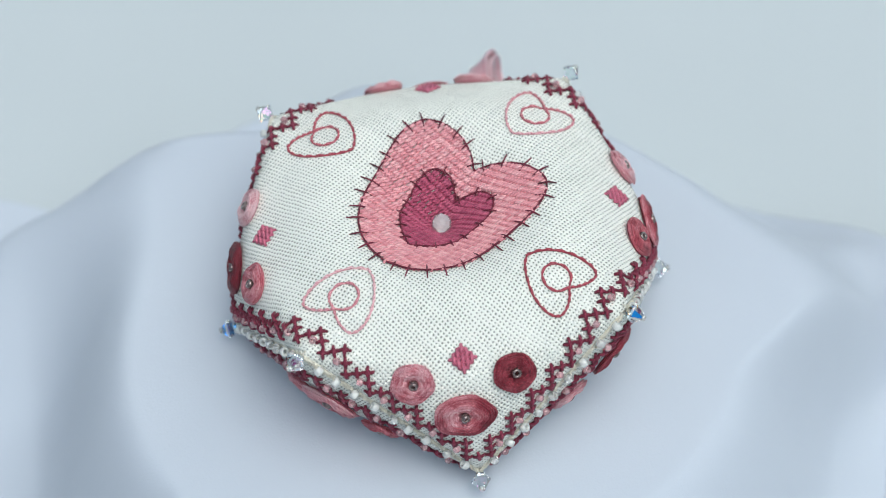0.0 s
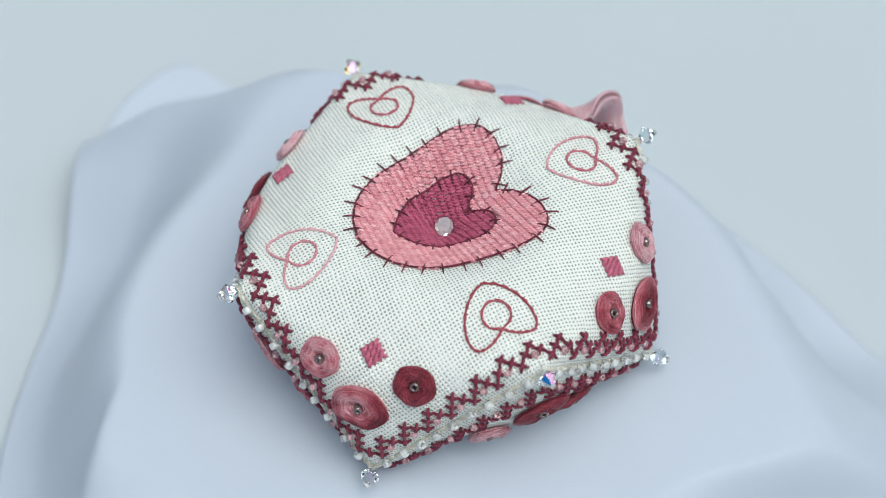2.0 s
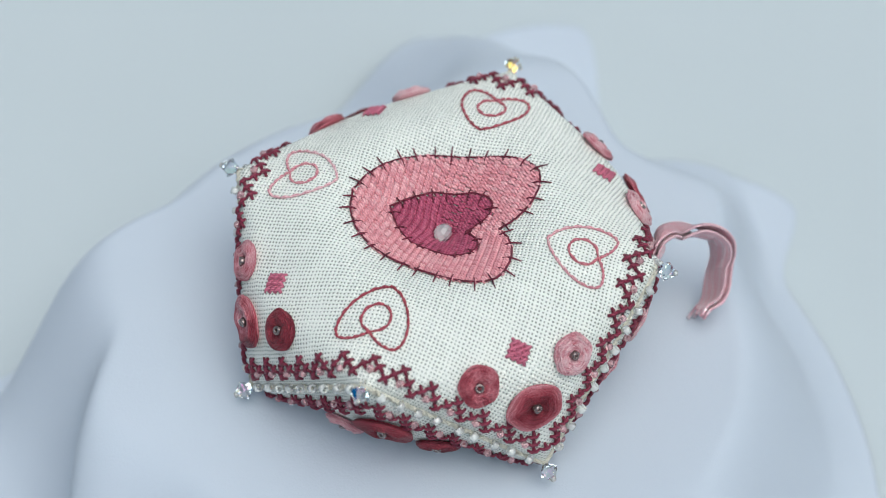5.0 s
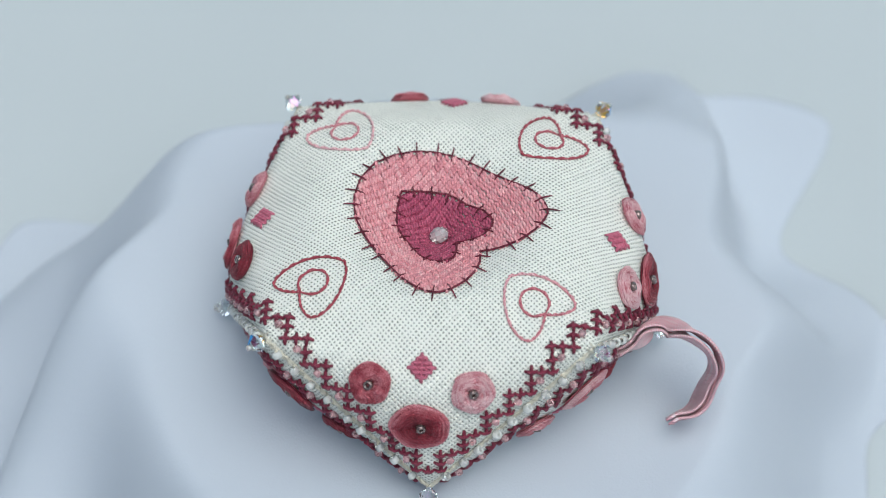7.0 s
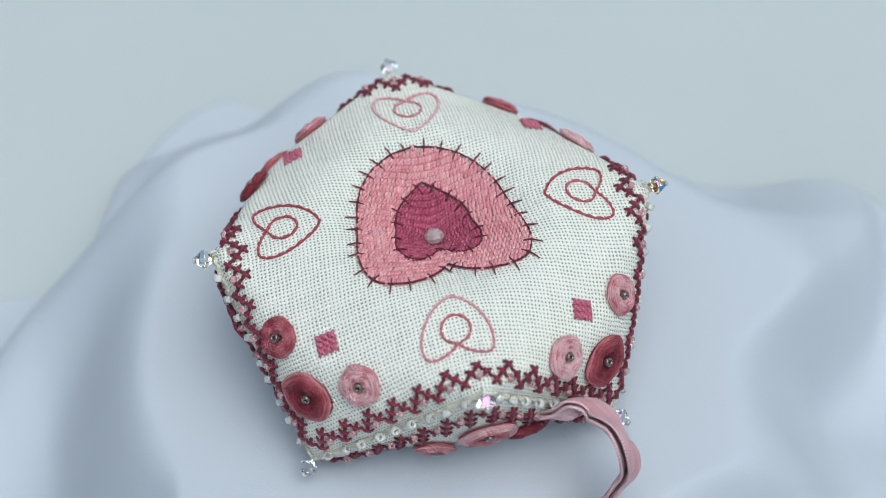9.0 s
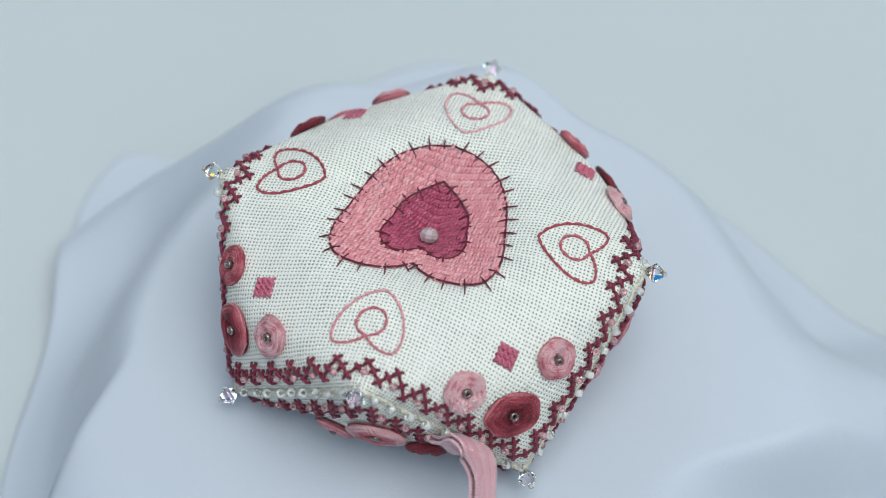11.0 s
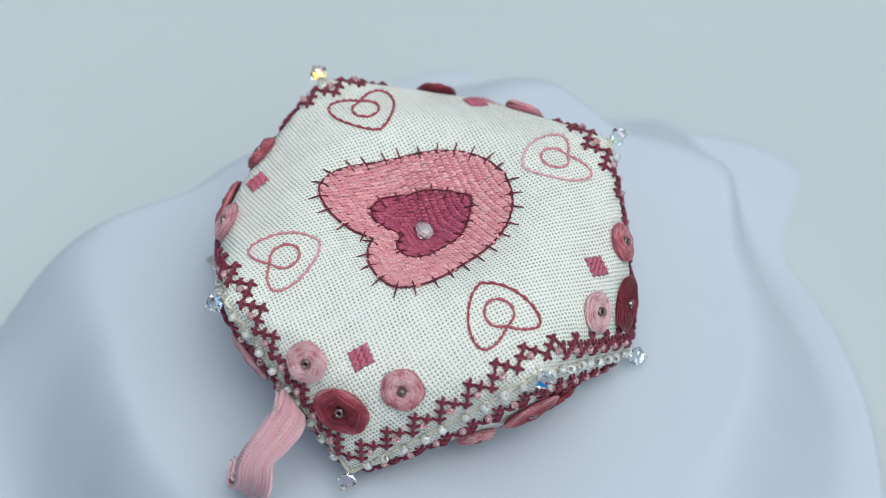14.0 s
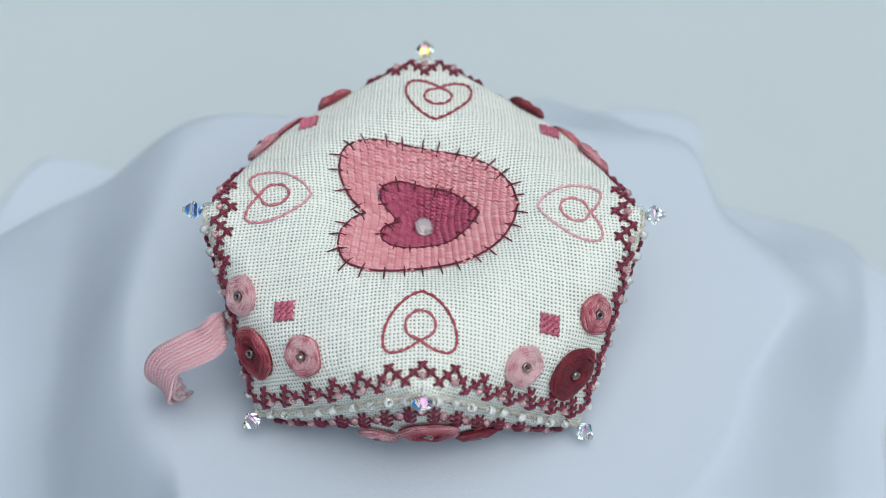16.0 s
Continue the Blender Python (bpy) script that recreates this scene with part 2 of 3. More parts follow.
# ------------------------------------------------------------------ the pincushion: fabric panel
HALF, RIM, LIFT = 39.6, 37.6, 12.3     # half side, seam radius, seam zigzag height (mm)
CELLS = 30.0                           # cross stitches from the middle to the edge


def cushion_grid(half, dimple, rise, push, n=72, steps=260, crown=13.5, swell=2.9, droop=2.8):
    """Inflates a square of cloth whose seam zigzags up at the side middles and down at the corners; its centre is tied down."""
    g = np.linspace(-1, 1, n + 1)
    u, v = np.meshgrid(g, g, indexing="ij")
    rho = np.maximum(abs(u), abs(v))
    safe = np.maximum(rho, 1e-9)
    bu, bv = u / safe, v / safe
    q = np.minimum(abs(bu), abs(bv))
    ang = np.arctan2(bv, bu)
    k = np.round(ang / (math.pi / 2)) * (math.pi / 2)
    side = np.sign(np.sin(ang - k) + 1e-12)
    ex = RIM * ((1 - q) * np.cos(k) + q * np.cos(k + side * math.pi / 4))
    ey = RIM * ((1 - q) * np.sin(k) + q * np.sin(k + side * math.pi / 4))
    ez = LIFT * (1 - 2 * q)
    s = np.clip((rho - 0.35) / 0.65, 0, 1)
    s = s * s * (3 - 2 * s)
    P = np.zeros((n + 1, n + 1, 3))
    P[..., 0] = half * u * 0.93 * (1 - s) + ex * rho * s
    P[..., 1] = half * v * 0.93 * (1 - s) + ey * rho * s
    P[..., 2] = crown * (1 - rho ** 4) + ez * rho ** 4 + 2 * np.sin(rho * math.pi)
    edge = rho > 0.9999
    P[edge] = np.stack([ex, ey, ez], -1)[edge]
    c, d = n // 2, 2 * half / n
    links = [((1, 0), d, .5), ((0, 1), d, .5), ((1, 1), d * 1.4142, .12), ((1, -1), d * 1.4142, .12), ((3, 0), 3 * d, .1), ((0, 3), 3 * d, .1)]
    for it in range(steps):
        a = np.zeros_like(P)
        b = np.zeros_like(P)
        a[1:-1] = P[2:] - P[:-2]
        b[:, 1:-1] = P[:, 2:] - P[:, :-2]
        nm = np.cross(a, b)
        Q = P + push * nm / np.maximum(np.linalg.norm(nm, axis=-1, keepdims=True), 1e-9)
        for _ in range(4):
            acc = np.zeros_like(Q)
            wt = np.zeros(Q.shape[:2] + (1,))
            for (i, j), rest, stiff in links:
                A = (slice(0, n + 1 - i), slice(0, n + 1 - j) if j >= 0 else slice(-j, n + 1))
                B = (slice(i, n + 1), slice(j, n + 1) if j >= 0 else slice(0, n + 1 + j))
                e = Q[B] - Q[A]
                length = np.linalg.norm(e, axis=-1, keepdims=True)
                f = e * (1 - rest / length) * 0.5 * np.where(length > rest, stiff, stiff * 0.25)
                acc[A] += f
                acc[B] -= f
                wt[A] += stiff
                wt[B] += stiff
            Q = Q + acc / wt * 1.6 * (~edge)[..., None]
            Q[c, c] = (0, 0, dimple)
            away = np.hypot(Q[..., 0], Q[..., 1])
            cap = dimple + 5.5 * (1 - np.exp(-away / 4.5)) + rise * (1 - np.exp(-away / 18.0)) + swell * np.exp(-((away - 20) / 9) ** 2)
            skew = np.where(away > 1, 2 * Q[..., 0] * Q[..., 1] / np.maximum(away, 1) ** 2, 0)
            cap = cap - droop * skew ** 2 * np.clip((away - 16) / 14, 0, 1.4) ** 2
            Q[..., 2] = np.minimum(Q[..., 2], cap)
        P = np.where(edge[..., None], P, Q)
    return P


TOP_GRID = cushion_grid(HALF, 5.5, 2.0, 0.018)
LOW_GRID = cushion_grid(HALF + 0.3, 7.0, 3.2, 0.009, swell=0.0, droop=0.0)     # the underside hangs fuller


def pull_corner(P):
    """One corner was sewn askew: the points round it lie some three degrees further clockwise."""
    away, ang = np.hypot(P[..., 0], P[..., 1]), np.arctan2(P[..., 1], P[..., 0])
    off = (ang - radians(135) + math.pi) % (2 * math.pi) - math.pi
    turn = -radians(3.2) * np.exp(-(off / radians(27)) ** 2) * np.clip((away - 22) / 14, 0, 1)
    c, s = np.cos(turn), np.sin(turn)
    return np.stack([P[..., 0] * c - P[..., 1] * s, P[..., 0] * s + P[..., 1] * c, P[..., 2]], -1)


FLIP = Matrix.Rotation(radians(45), 4, "Z") @ Matrix.Rotation(math.pi, 4, "X")   # the lower panel is the upper one turned over
OVER = np.array(FLIP.to_3x3())
TOP_GRID = pull_corner(TOP_GRID)
LOW_GRID = pull_corner(LOW_GRID @ OVER.T) @ OVER
GRIDS = [TOP_GRID]      # the panel in hand
GN = TOP_GRID.shape[0] - 1


def on_panel(u, v):
    """The point of the upper panel at (u, v), both -1 to 1."""
    x, y = (min(max(t, -1.0), 1.0) * 0.5 * GN + 0.5 * GN for t in (u, v))
    i, j = min(int(x), GN - 1), min(int(y), GN - 1)
    fx, fy = x - i, y - j
    GRID = GRIDS[0]
    p = (GRID[i, j] * (1 - fx) + GRID[i + 1, j] * fx) * (1 - fy) + (GRID[i, j + 1] * (1 - fx) + GRID[i + 1, j + 1] * fx) * fy
    return Vector(p)


def panel_frame(u, v):
    """Point, direction of u, direction of v and normal."""
    e = 0.025
    p = on_panel(u, v)
    du = (on_panel(u + e, v) - on_panel(u - e, v)).normalized()
    dv = on_panel(u, v + e) - on_panel(u, v - e)
    nrm = du.cross(dv).normalized()
    return p, du, nrm.cross(du), nrm


def panel_matrix(u, v, lift=0.0, spin=0.0):
    p, du, dv, nrm = panel_frame(u, v)
    m = Matrix((du, dv, nrm)).transposed().to_4x4()
    m.translation = (p + nrm * lift) * MM
    return m @ Matrix.Rotation(spin, 4, "Z")


def build_panel(name, parent, label, m, grid):
    me = bpy.data.meshes.new(name)
    n = GN + 1
    faces = [(i * n + j, (i + 1) * n + j, (i + 1) * n + j + 1, i * n + j + 1) for i in range(GN) for j in range(GN)]
    me.from_pydata((grid.reshape(-1, 3) * MM).tolist(), [], faces)
    lay = me.uv_layers.new(name="threads")
    idx = np.array(faces).reshape(-1)
    uv = np.stack([(idx // n) / GN * 120.0, (idx % n) / GN * 120.0], -1)
    lay.data.foreach_set("uv", uv.astype(np.float32).reshape(-1))
    me.polygons.foreach_set("use_smooth", [True] * len(me.polygons))
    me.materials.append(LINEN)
    return part(name, me, parent, label, m)


CUSHION = tagged(new("pincushion"), "white linen pincushion with a stitched pink heart, roses and beaded seam", "pincushion")
# how it lies on the stand at the start: a little off the axis, turned, and leaning two degrees
SEAT = Matrix.Translation((0.0020, 0.0015, 0.0)) @ Matrix.Rotation(radians(1.7), 4, (0.47, -0.88, 0)) @ Matrix.Rotation(radians(-37.6), 4, "Z")
LOCAL = Matrix.Translation((0, 0, 0.0165))       # the seam's middle plane above the cloth
UPPER = LOCAL
LOWER = LOCAL @ FLIP
build_panel("upper_panel", CUSHION, "off-white evenweave linen panel", UPPER, TOP_GRID)
build_panel("lower_panel", CUSHION, "off-white evenweave linen underside", LOWER, LOW_GRID)


# ------------------------------------------------------------------ stitches on the panels
def stitch_curve(uvs, lift):
    pts, ups = [], []
    for u, v in uvs:
        p, _, _, nrm = panel_frame(u, v)
        pts.append(p + nrm * lift)
        ups.append(nrm)
    return pts, ups


def smooth_loop(ctrl, per, closed=True):
    """Catmull-Rom points through ctrl."""
    out, n = [], len(ctrl)
    for i in range(n if closed else n - 1):
        if closed:
            p0, p1, p2, p3 = (Vector(ctrl[(i + k) % n]) for k in (-1, 0, 1, 2))
        else:
            p0, p1, p2, p3 = (Vector(ctrl[min(max(i + k, 0), n - 1)]) for k in (-1, 0, 1, 2))
        for k in range(per):
            t = k / per
            out.append(0.5 * (2 * p1 + (p2 - p0) * t + (2 * p0 - 5 * p1 + 4 * p2 - p3) * t * t + (3 * p1 - p0 - 3 * p2 + p3) * t ** 3))
    if not closed:
        out.append(Vector(ctrl[-1]))
    return out


def heart_outline(half):
    """Closed outline from one half, tip first, cleft last."""
    right = smooth_loop(half, 8, closed=False)
    left = [Vector((-p.x, p.y)) for p in reversed(right[1:-1])]
    c, s = math.cos(radians(1.5)), math.sin(radians(1.5))
    return [Vector((p.x * c - p.y * s, p.x * s + p.y * c)) * 1.015 for p in right + left]


BIG_HALF = [(0.005, -0.445), (0.11, -0.41), (0.215, -0.335), (0.302, -0.22), (0.365, -0.06), (0.39, 0.10), (0.388, 0.235), (0.335, 0.345), (0.245, 0.386), (0.145, 0.385), (0.06, 0.35), (0.0, 0.295)]
SMALL_HALF = [(0.0, -0.265), (0.09, -0.20), (0.17, -0.11), (0.205, 0.0), (0.21, 0.09), (0.17, 0.168), (0.09, 0.185), (0.025, 0.145), (0.0, 0.118)]
BIG = heart_outline(BIG_HALF)
SMALL = [Vector((p.x * 1.02, p.y * 1.10 + 0.012)) for p in heart_outline(SMALL_HALF)]


def inside(p, loop):
    c = False
    for a, b in zip(loop, loop[1:] + loop[:1]):
        if (a.y > p[1]) != (b.y > p[1]) and p[0] < (b.x - a.x) * (p[1] - a.y) / (b.y - a.y) + a.x:
            c = not c
    return c


def fill_heart(name, loop, hole, material, parent, label):
    """Rows of short upright floss stitches, two to a cell, kept inside the outline."""
    sh = Shape()

    def free(u, v):
        return inside((u, v), loop) and not (hole and inside((u, v), hole))
    for j in range(-16, 17):
        for i in range(-32, 33):
            u, v = (i * 0.5 + 0.25) / CELLS, (j + 0.5) / CELLS
            if not free(u, v):
                continue
            lo, hi = -0.58, 0.58
            while lo < -0.2 and not free(u + lo * 0.3 / CELLS, v + lo / CELLS):
                lo += 0.1
            while hi > 0.2 and not free(u + hi * 0.3 / CELLS, v + hi / CELLS):
                hi -= 0.1
            jit = random.uniform(-0.07, 0.07)
            ends = [(u + (0.3 * t + jit) / CELLS, v + t / CELLS) for t in (lo, lo * 0.45 + hi * 0.05, hi * 0.45 + lo * 0.05, hi)]
            pts, ups = stitch_curve(ends, 0.0)
            top = random.uniform(0.30, 0.42)
            pts = [p + n_ * l for p, n_, l in zip(pts, ups, (0.04, top, top, 0.04))]
            sh.tube(pts, 0.36, 6, random.uniform(0.3, 0.7), taper=0.3, squash=0.8, ups=ups)
    ob = part(name, sh.mesh(name, material), parent, label)
    ob.matrix_basis = UPPER
    return tagged(ob, kind="stuff")


def heart_border(name, loop, lift, parent, label, ticks, reach):
    """A couched dark outline with short stitches across it."""
    sh = Shape()
    pts, ups = stitch_curve([(p.x + random.uniform(-1, 1) * 0.0016, p.y + random.uniform(-1, 1) * 0.0016) for p in loop], lift)
    sh.tube(pts, 0.19, 6, [0.35 + 0.2 * math.sin(i * 0.9) for i in range(len(pts))], closed=True, ups=ups)
    ob = part(name, sh.mesh(name, BURGUNDY), parent, label)
    ob.matrix_basis = UPPER
    lengths = [0.0]
    closed = loop + loop[:1]
    for a, b in zip(closed, closed[1:]):
        lengths.append(lengths[-1] + (b - a).length)
    for k in range(ticks):
        s = (k + 0.35 + random.uniform(-0.12, 0.12)) / ticks * lengths[-1]
        i = max(j for j in range(len(loop)) if lengths[j] <= s)
        f = (s - lengths[i]) / max(lengths[i + 1] - lengths[i], 1e-6)
        c = closed[i].lerp(closed[i + 1], f)
        d = (closed[i + 1] - closed[i]).normalized()
        nrm = Vector((d.y, -d.x)).lerp(Vector((round(d.y), -round(d.x))), 0.25)
        nrm.normalize()
        out, inn = reach * random.uniform(0.8, 1.15), reach * random.uniform(0.75, 1.1)
        uvs = [c + nrm * (out * t if t > 0 else inn * t) for t in (-1, -0.5, 0, 0.5, 1)]
        pts, ups = stitch_curve([(q.x, q.y) for q in uvs], 0.0)
        pts = [p + n_ * l for p, n_, l in zip(pts, ups, (0.35, lift + 0.1, lift + 0.22, lift - 0.05, 0.08))]
        st = Shape()
        st.tube(pts, 0.155, 5, random.uniform(0.2, 0.6), taper=0.3, ups=ups)
        part("tick_stitch", st.mesh("tick_stitch", BURGUNDY), ob)
    return ob


fill_heart("pink_heart", BIG, SMALL, PINK, CUSHION, "pink heart filled with slanting floss stitches")
fill_heart("rose_heart", SMALL, None, ROSE, CUSHION, "deep rose heart filled with slanting floss stitches")
heart_border("pink_heart_outline", BIG, 0.4, CUSHION, "burgundy outline with cross ticks", 32, 0.043)
heart_border("rose_heart_outline", SMALL, 0.55, CUSHION, "burgundy outline with cross ticks", 17, 0.042)


def loop_heart(direction, shade):
    """A backstitched heart with a loop at its cleft, tip to the middle. shade: tones at both ends of the thread."""
    half = [(0.0, 0.0), (0.028, 0.056), (0.085, 0.112), (0.155, 0.148), (0.225, 0.154), (0.265, 0.128), (0.265, 0.075), (0.245, 0.03), (0.222, 0.0)]
    path = smooth_loop(half, 5, closed=False)
    ring = [Vector((0.155 + 0.062 * math.cos(t), -0.064 * math.sin(t))) for t in [radians(38 + 284 * k / 18) for k in range(19)]]
    path = path + ring + [Vector((p.x, -p.y)) for p in reversed(path)]
    c, s = math.cos(direction), math.sin(direction)
    uvs = [((0.53 + p.x) * c - 0.97 * p.y * s, (0.53 + p.x) * s + 0.97 * p.y * c) for p in path]
    sh = Shape()
    total = len(uvs)
    fine = [Vector(uvs[i // 2]).lerp(Vector(uvs[min(i // 2 + 1, total - 1)]), 0.5 * (i % 2)) for i in range(2 * total - 1)]
    pts, ups = stitch_curve([(p.x, p.y) for p in fine], 0.0)
    rise = [abs(math.sin(math.pi * i / 6 + 0.3)) for i in range(len(pts))]
    pts = [p + n_ * (0.06 + 0.2 * h) for p, n_, h in zip(pts, ups, rise)]
    tones = [shade[0] + (shade[1] - shade[0]) * (0.5 - 0.5 * math.cos(2 * math.pi * i / len(pts))) + random.uniform(-0.05, 0.05) for i in range(len(pts))]
    sh.tube(pts, [0.15 + 0.13 * h for h in rise], 6, tones, ups=ups)
    ob = part("outline_heart", sh.mesh("outline_heart", SHADED), CUSHION, "open heart with a loop in shaded pink backstitch")
    ob.matrix_basis = UPPER


for k, (lean, shade) in enumerate([(-5.0, (0.34, 0.44)), (-4.0, (0.84, 0.60)), (-1.0, (0.36, 0.50)), (-1.6, (0.95, 0.74))]):
    loop_heart(k * math.pi / 2 + radians(lean), shade)


# woven roses
def rose_mesh(a, b, tones, seed, split=0.0):
    """A spider-web rose: thread wound round and round, low in the middle. tones: from the middle outwards."""
    rnd = random.Random(seed)
    sh = Shape()
    turns, seg = 17, 30
    n = turns * seg
    lump = [rnd.uniform(0, 6.28) for _ in range(6)]
    turn_tone = [rnd.uniform(-0.10, 0.10) for _ in range(2 * turns + 4)]
    turn_lift = [rnd.uniform(-0.14, 0.12) for _ in range(turns + 2)]
    for ply in (0, 1):
        pts, tn = [], []
        for i in range(n + 1):
            f = i / n
            ang = 2 * math.pi * i / seg + math.pi * ply + 0.3
            rr = 0.14 + 0.86 * f
            wob = 1 + 0.035 * math.sin(5 * ang + lump[0]) + 0.03 * math.sin(2 * ang + lump[1]) * f + 0.02 * math.sin(ang * 0.37 + lump[2])
            z = 0.15 + 1.05 * math.sin(math.pi * min(0.97, 0.04 + 0.88 * f)) ** 0.9
            z += turn_lift[i // seg] * 0.8 + 0.13 * math.sin(5 * ang + lump[3]) * math.sin(3 * f + ply * 1.5) + 0.07 * math.sin(i * 0.41 + lump[4])
            z -= 0.1 * ply
            shift = 0.35 * (1 - f)
            pts.append((a * rr * wob * math.cos(ang) + shift * math.cos(lump[5]), b * rr * wob * math.sin(ang) + shift * math.sin(lump[5]), z))
            x = f * (len(tones) - 1)
            j = min(int(x), len(tones) - 2)
            base = tones[j] + (tones[j + 1] - tones[j]) * (x - j)
            base += (0.05 + split) * math.cos(ang - lump[5]) * (1 if split == 0 else f)
            tn.append(base + 0.09 * math.sin(5 * ang + 9 * f + lump[0]) * math.sin(11 * f + lump[1]) + turn_tone[2 * (i // seg) + ply] + rnd.uniform(-0.05, 0.05))
        sh.tube(pts, 0.15, 5, tn)
    # padding under the thread
    base = [(0.96, 0.0), (0.94, 0.3), (0.8, 0.62), (0.55, 0.78), (0.3, 0.30), (0.12, 0.08)]
    k0 = len(sh.verts)
    sh.lathe([(r, z) for r, z in base], 20, tones[1])
    for i in range(k0, len(sh.verts)):
        sh.verts[i].x *= a
        sh.verts[i].y *= b
    return sh.mesh("rose", SHADED)


def bead_mesh(name, radius, height, hole, material, segs=12):
    sh = Shape()
    prof = []
    for k in range(10):
        t = 2 * math.pi * k / 10
        mid = (radius + hole) / 2
        half = (radius - hole) / 2
        c, s = math.cos(t), math.sin(t)
        prof.append((mid + half * math.copysign(abs(c) ** 0.7, c), height / 2 * math.copysign(abs(s) ** 0.7, s)))
    sh.lathe(prof, segs, closed=True)
    return sh.mesh(name, material)


BEAD_BRONZE = bead_mesh("bead", 0.85, 1.2, 0.3, BRONZE)
BEAD_PEARL = bead_mesh("bead", 0.84, 1.2, 0.3, PEARL)
BEAD_CLEAR = bead_mesh("bead", 0.82, 1.2, 0.3, CLEAR)
BEAD_PINK = bead_mesh("bead", 0.68, 1.05, 0.14, PINKGLASS, 9)

# per corner: first small rose, second small rose, large rose (tones from the middle outwards)
ROSES_UP = {(1, -1): ([0.55, 0.78, 0.74, 0.66], [0.06, 0.12, 0.20, 0.25], [0.70, 0.72, 0.58, 0.38, 0.36]),
            (1, 1): ([0.52, 0.46, 0.42, 0.40], [0.78, 0.88, 0.90, 0.84], [0.0, 0.05, 0.15, 0.48, 0.70]),
            (-1, 1): ([0.74, 0.90, 0.92, 0.86], [0.66, 0.82, 0.78, 0.66], [0.0, 0.03, 0.12, 0.34, 0.52]),
            (-1, -1): ([0.82, 0.92, 0.88, 0.84], [0.60, 0.62, 0.55, 0.58], [0.02, 0.05, 0.10, 0.14, 0.20])}
ROSES_DOWN = {(1, -1): ([0.30, 0.32, 0.28, 0.26], [0.55, 0.62, 0.66, 0.62], [0.35, 0.55, 0.84, 0.96]),
              (1, 1): ([0.10, 0.14, 0.18, 0.20], [0.80, 0.86, 0.84, 0.78], [0.16, 0.20, 0.24, 0.26]),
              (-1, 1): ([0.60, 0.66, 0.62, 0.60], [0.62, 0.70, 0.74, 0.70], [0.45, 0.62, 0.74, 0.82]),
              (-1, -1): ([0.18, 0.22, 0.24, 0.22], [0.80, 0.86, 0.86, 0.80], [0.22, 0.32, 0.56, 0.78])}


def twist(u, v):
    """The motifs in the corners sit two degrees askew."""
    c, s = math.cos(radians(-2.0)), math.sin(radians(-2.0))
    return u * c - v * s, u * s + v * c


def rose_corner(su, sv, sets, root, seed):
    # the first small rose is the one met first going anticlockwise round the cushion
    near_v, near_u = (0.755, 0.468), (0.468, 0.765)
    first = near_v if su * sv > 0 else near_u
    second = near_u if su * sv > 0 else near_v
    for k, (a, b, spot) in enumerate(((3.55, 3.5, first), (3.55, 3.45, second), (5.1, 4.2, (0.722, 0.732)))):
        spin = math.atan2(su * 1.0, -sv * 1.0) if k == 2 else random.uniform(0, 6)
        grow = 1.0 if root is UPPER else 1.04
        tu, tv = twist(su * spot[0], sv * spot[1])
        m = root @ panel_matrix(tu, tv, 0.05 if root is UPPER else 0.15, spin)
        ob = part("rose", rose_mesh(a * grow, b * grow, sets[k], seed + k, 0.26 if sets[k][0] == 0.70 else 0.0), CUSHION, ("large " if k == 2 else "small ") + "woven rose of shaded pink floss", m)
        tilt = Matrix.Translation((random.uniform(-.2, .2) * MM, 0, 0.95 * MM)) @ Matrix.Rotation(random.uniform(-0.5, 0.5), 4, "X") @ Matrix.Rotation(random.uniform(-0.4, 0.4), 4, "Y")
        part("bead", BEAD_BRONZE, ob, "smoky bronze glass bead", tilt)


def cross_mesh(name, material, size, rad, slots=4, tone=0.45):
    sh = Shape()
    h = size / 2
    for k, d in enumerate(((1, 1), (1, -1))):
        up = 0.34 + 0.22 * k
        pts = [(-h * d[0], -h * d[1], 0.02), (-h * 0.45 * d[0], -h * 0.45 * d[1], up), (h * 0.45 * d[0], h * 0.45 * d[1], up), (h * d[0], h * d[1], 0.02)]
        sh.tube(pts, rad, slots, tone + 0.1 * k, taper=0.3, squash=0.75)
    return sh.mesh(name, material)


CELL = HALF / CELLS
CROSS = cross_mesh("cross_stitch", BURGUNDY, CELL * 1.14, 0.36, 6)
CROSS_ROSE = cross_mesh("cross_stitch", ROSE, CELL * 1.15, 0.42, tone=0.8)
EDGE_ROW = 28


def build_border(root, name):
    """Zigzag of burgundy crosses along the four sides, with a pink bead under each peak."""
    hub = part(name, None, CUSHION, "burgundy cross-stitch zigzag with pink glass beads")
    cells = set()
    beads = set()
    for i in range(-26, 27):
        h = (26 - abs(i)) % 4
        h = 2 - abs(h - 2)
        for s in (1, -1):
            cells.add((s * (EDGE_ROW - h), i))
            cells.add((i, s * (EDGE_ROW - h)))
            if h == 2:
                beads.add((s * (EDGE_ROW - 0.45), i))
                beads.add((i, s * (EDGE_ROW - 0.45)))
    for su in (1, -1):
        for sv in (1, -1):
            cells.add((27 * su, 27 * sv))
    for i, j in sorted(cells):
        part("cross_stitch", CROSS, hub, m=root @ panel_matrix(i / CELLS, j / CELLS, 0.05, random.uniform(-0.12, 0.12)))
    for i, j in sorted(beads):
        m = root @ panel_matrix(i / CELLS, j / CELLS, 0.45, random.uniform(0, 3)) @ Matrix.Rotation(random.uniform(0.7, 1.5), 4, "X")
        part("bead", BEAD_PINK, hub, "pink glass seed bead", m)


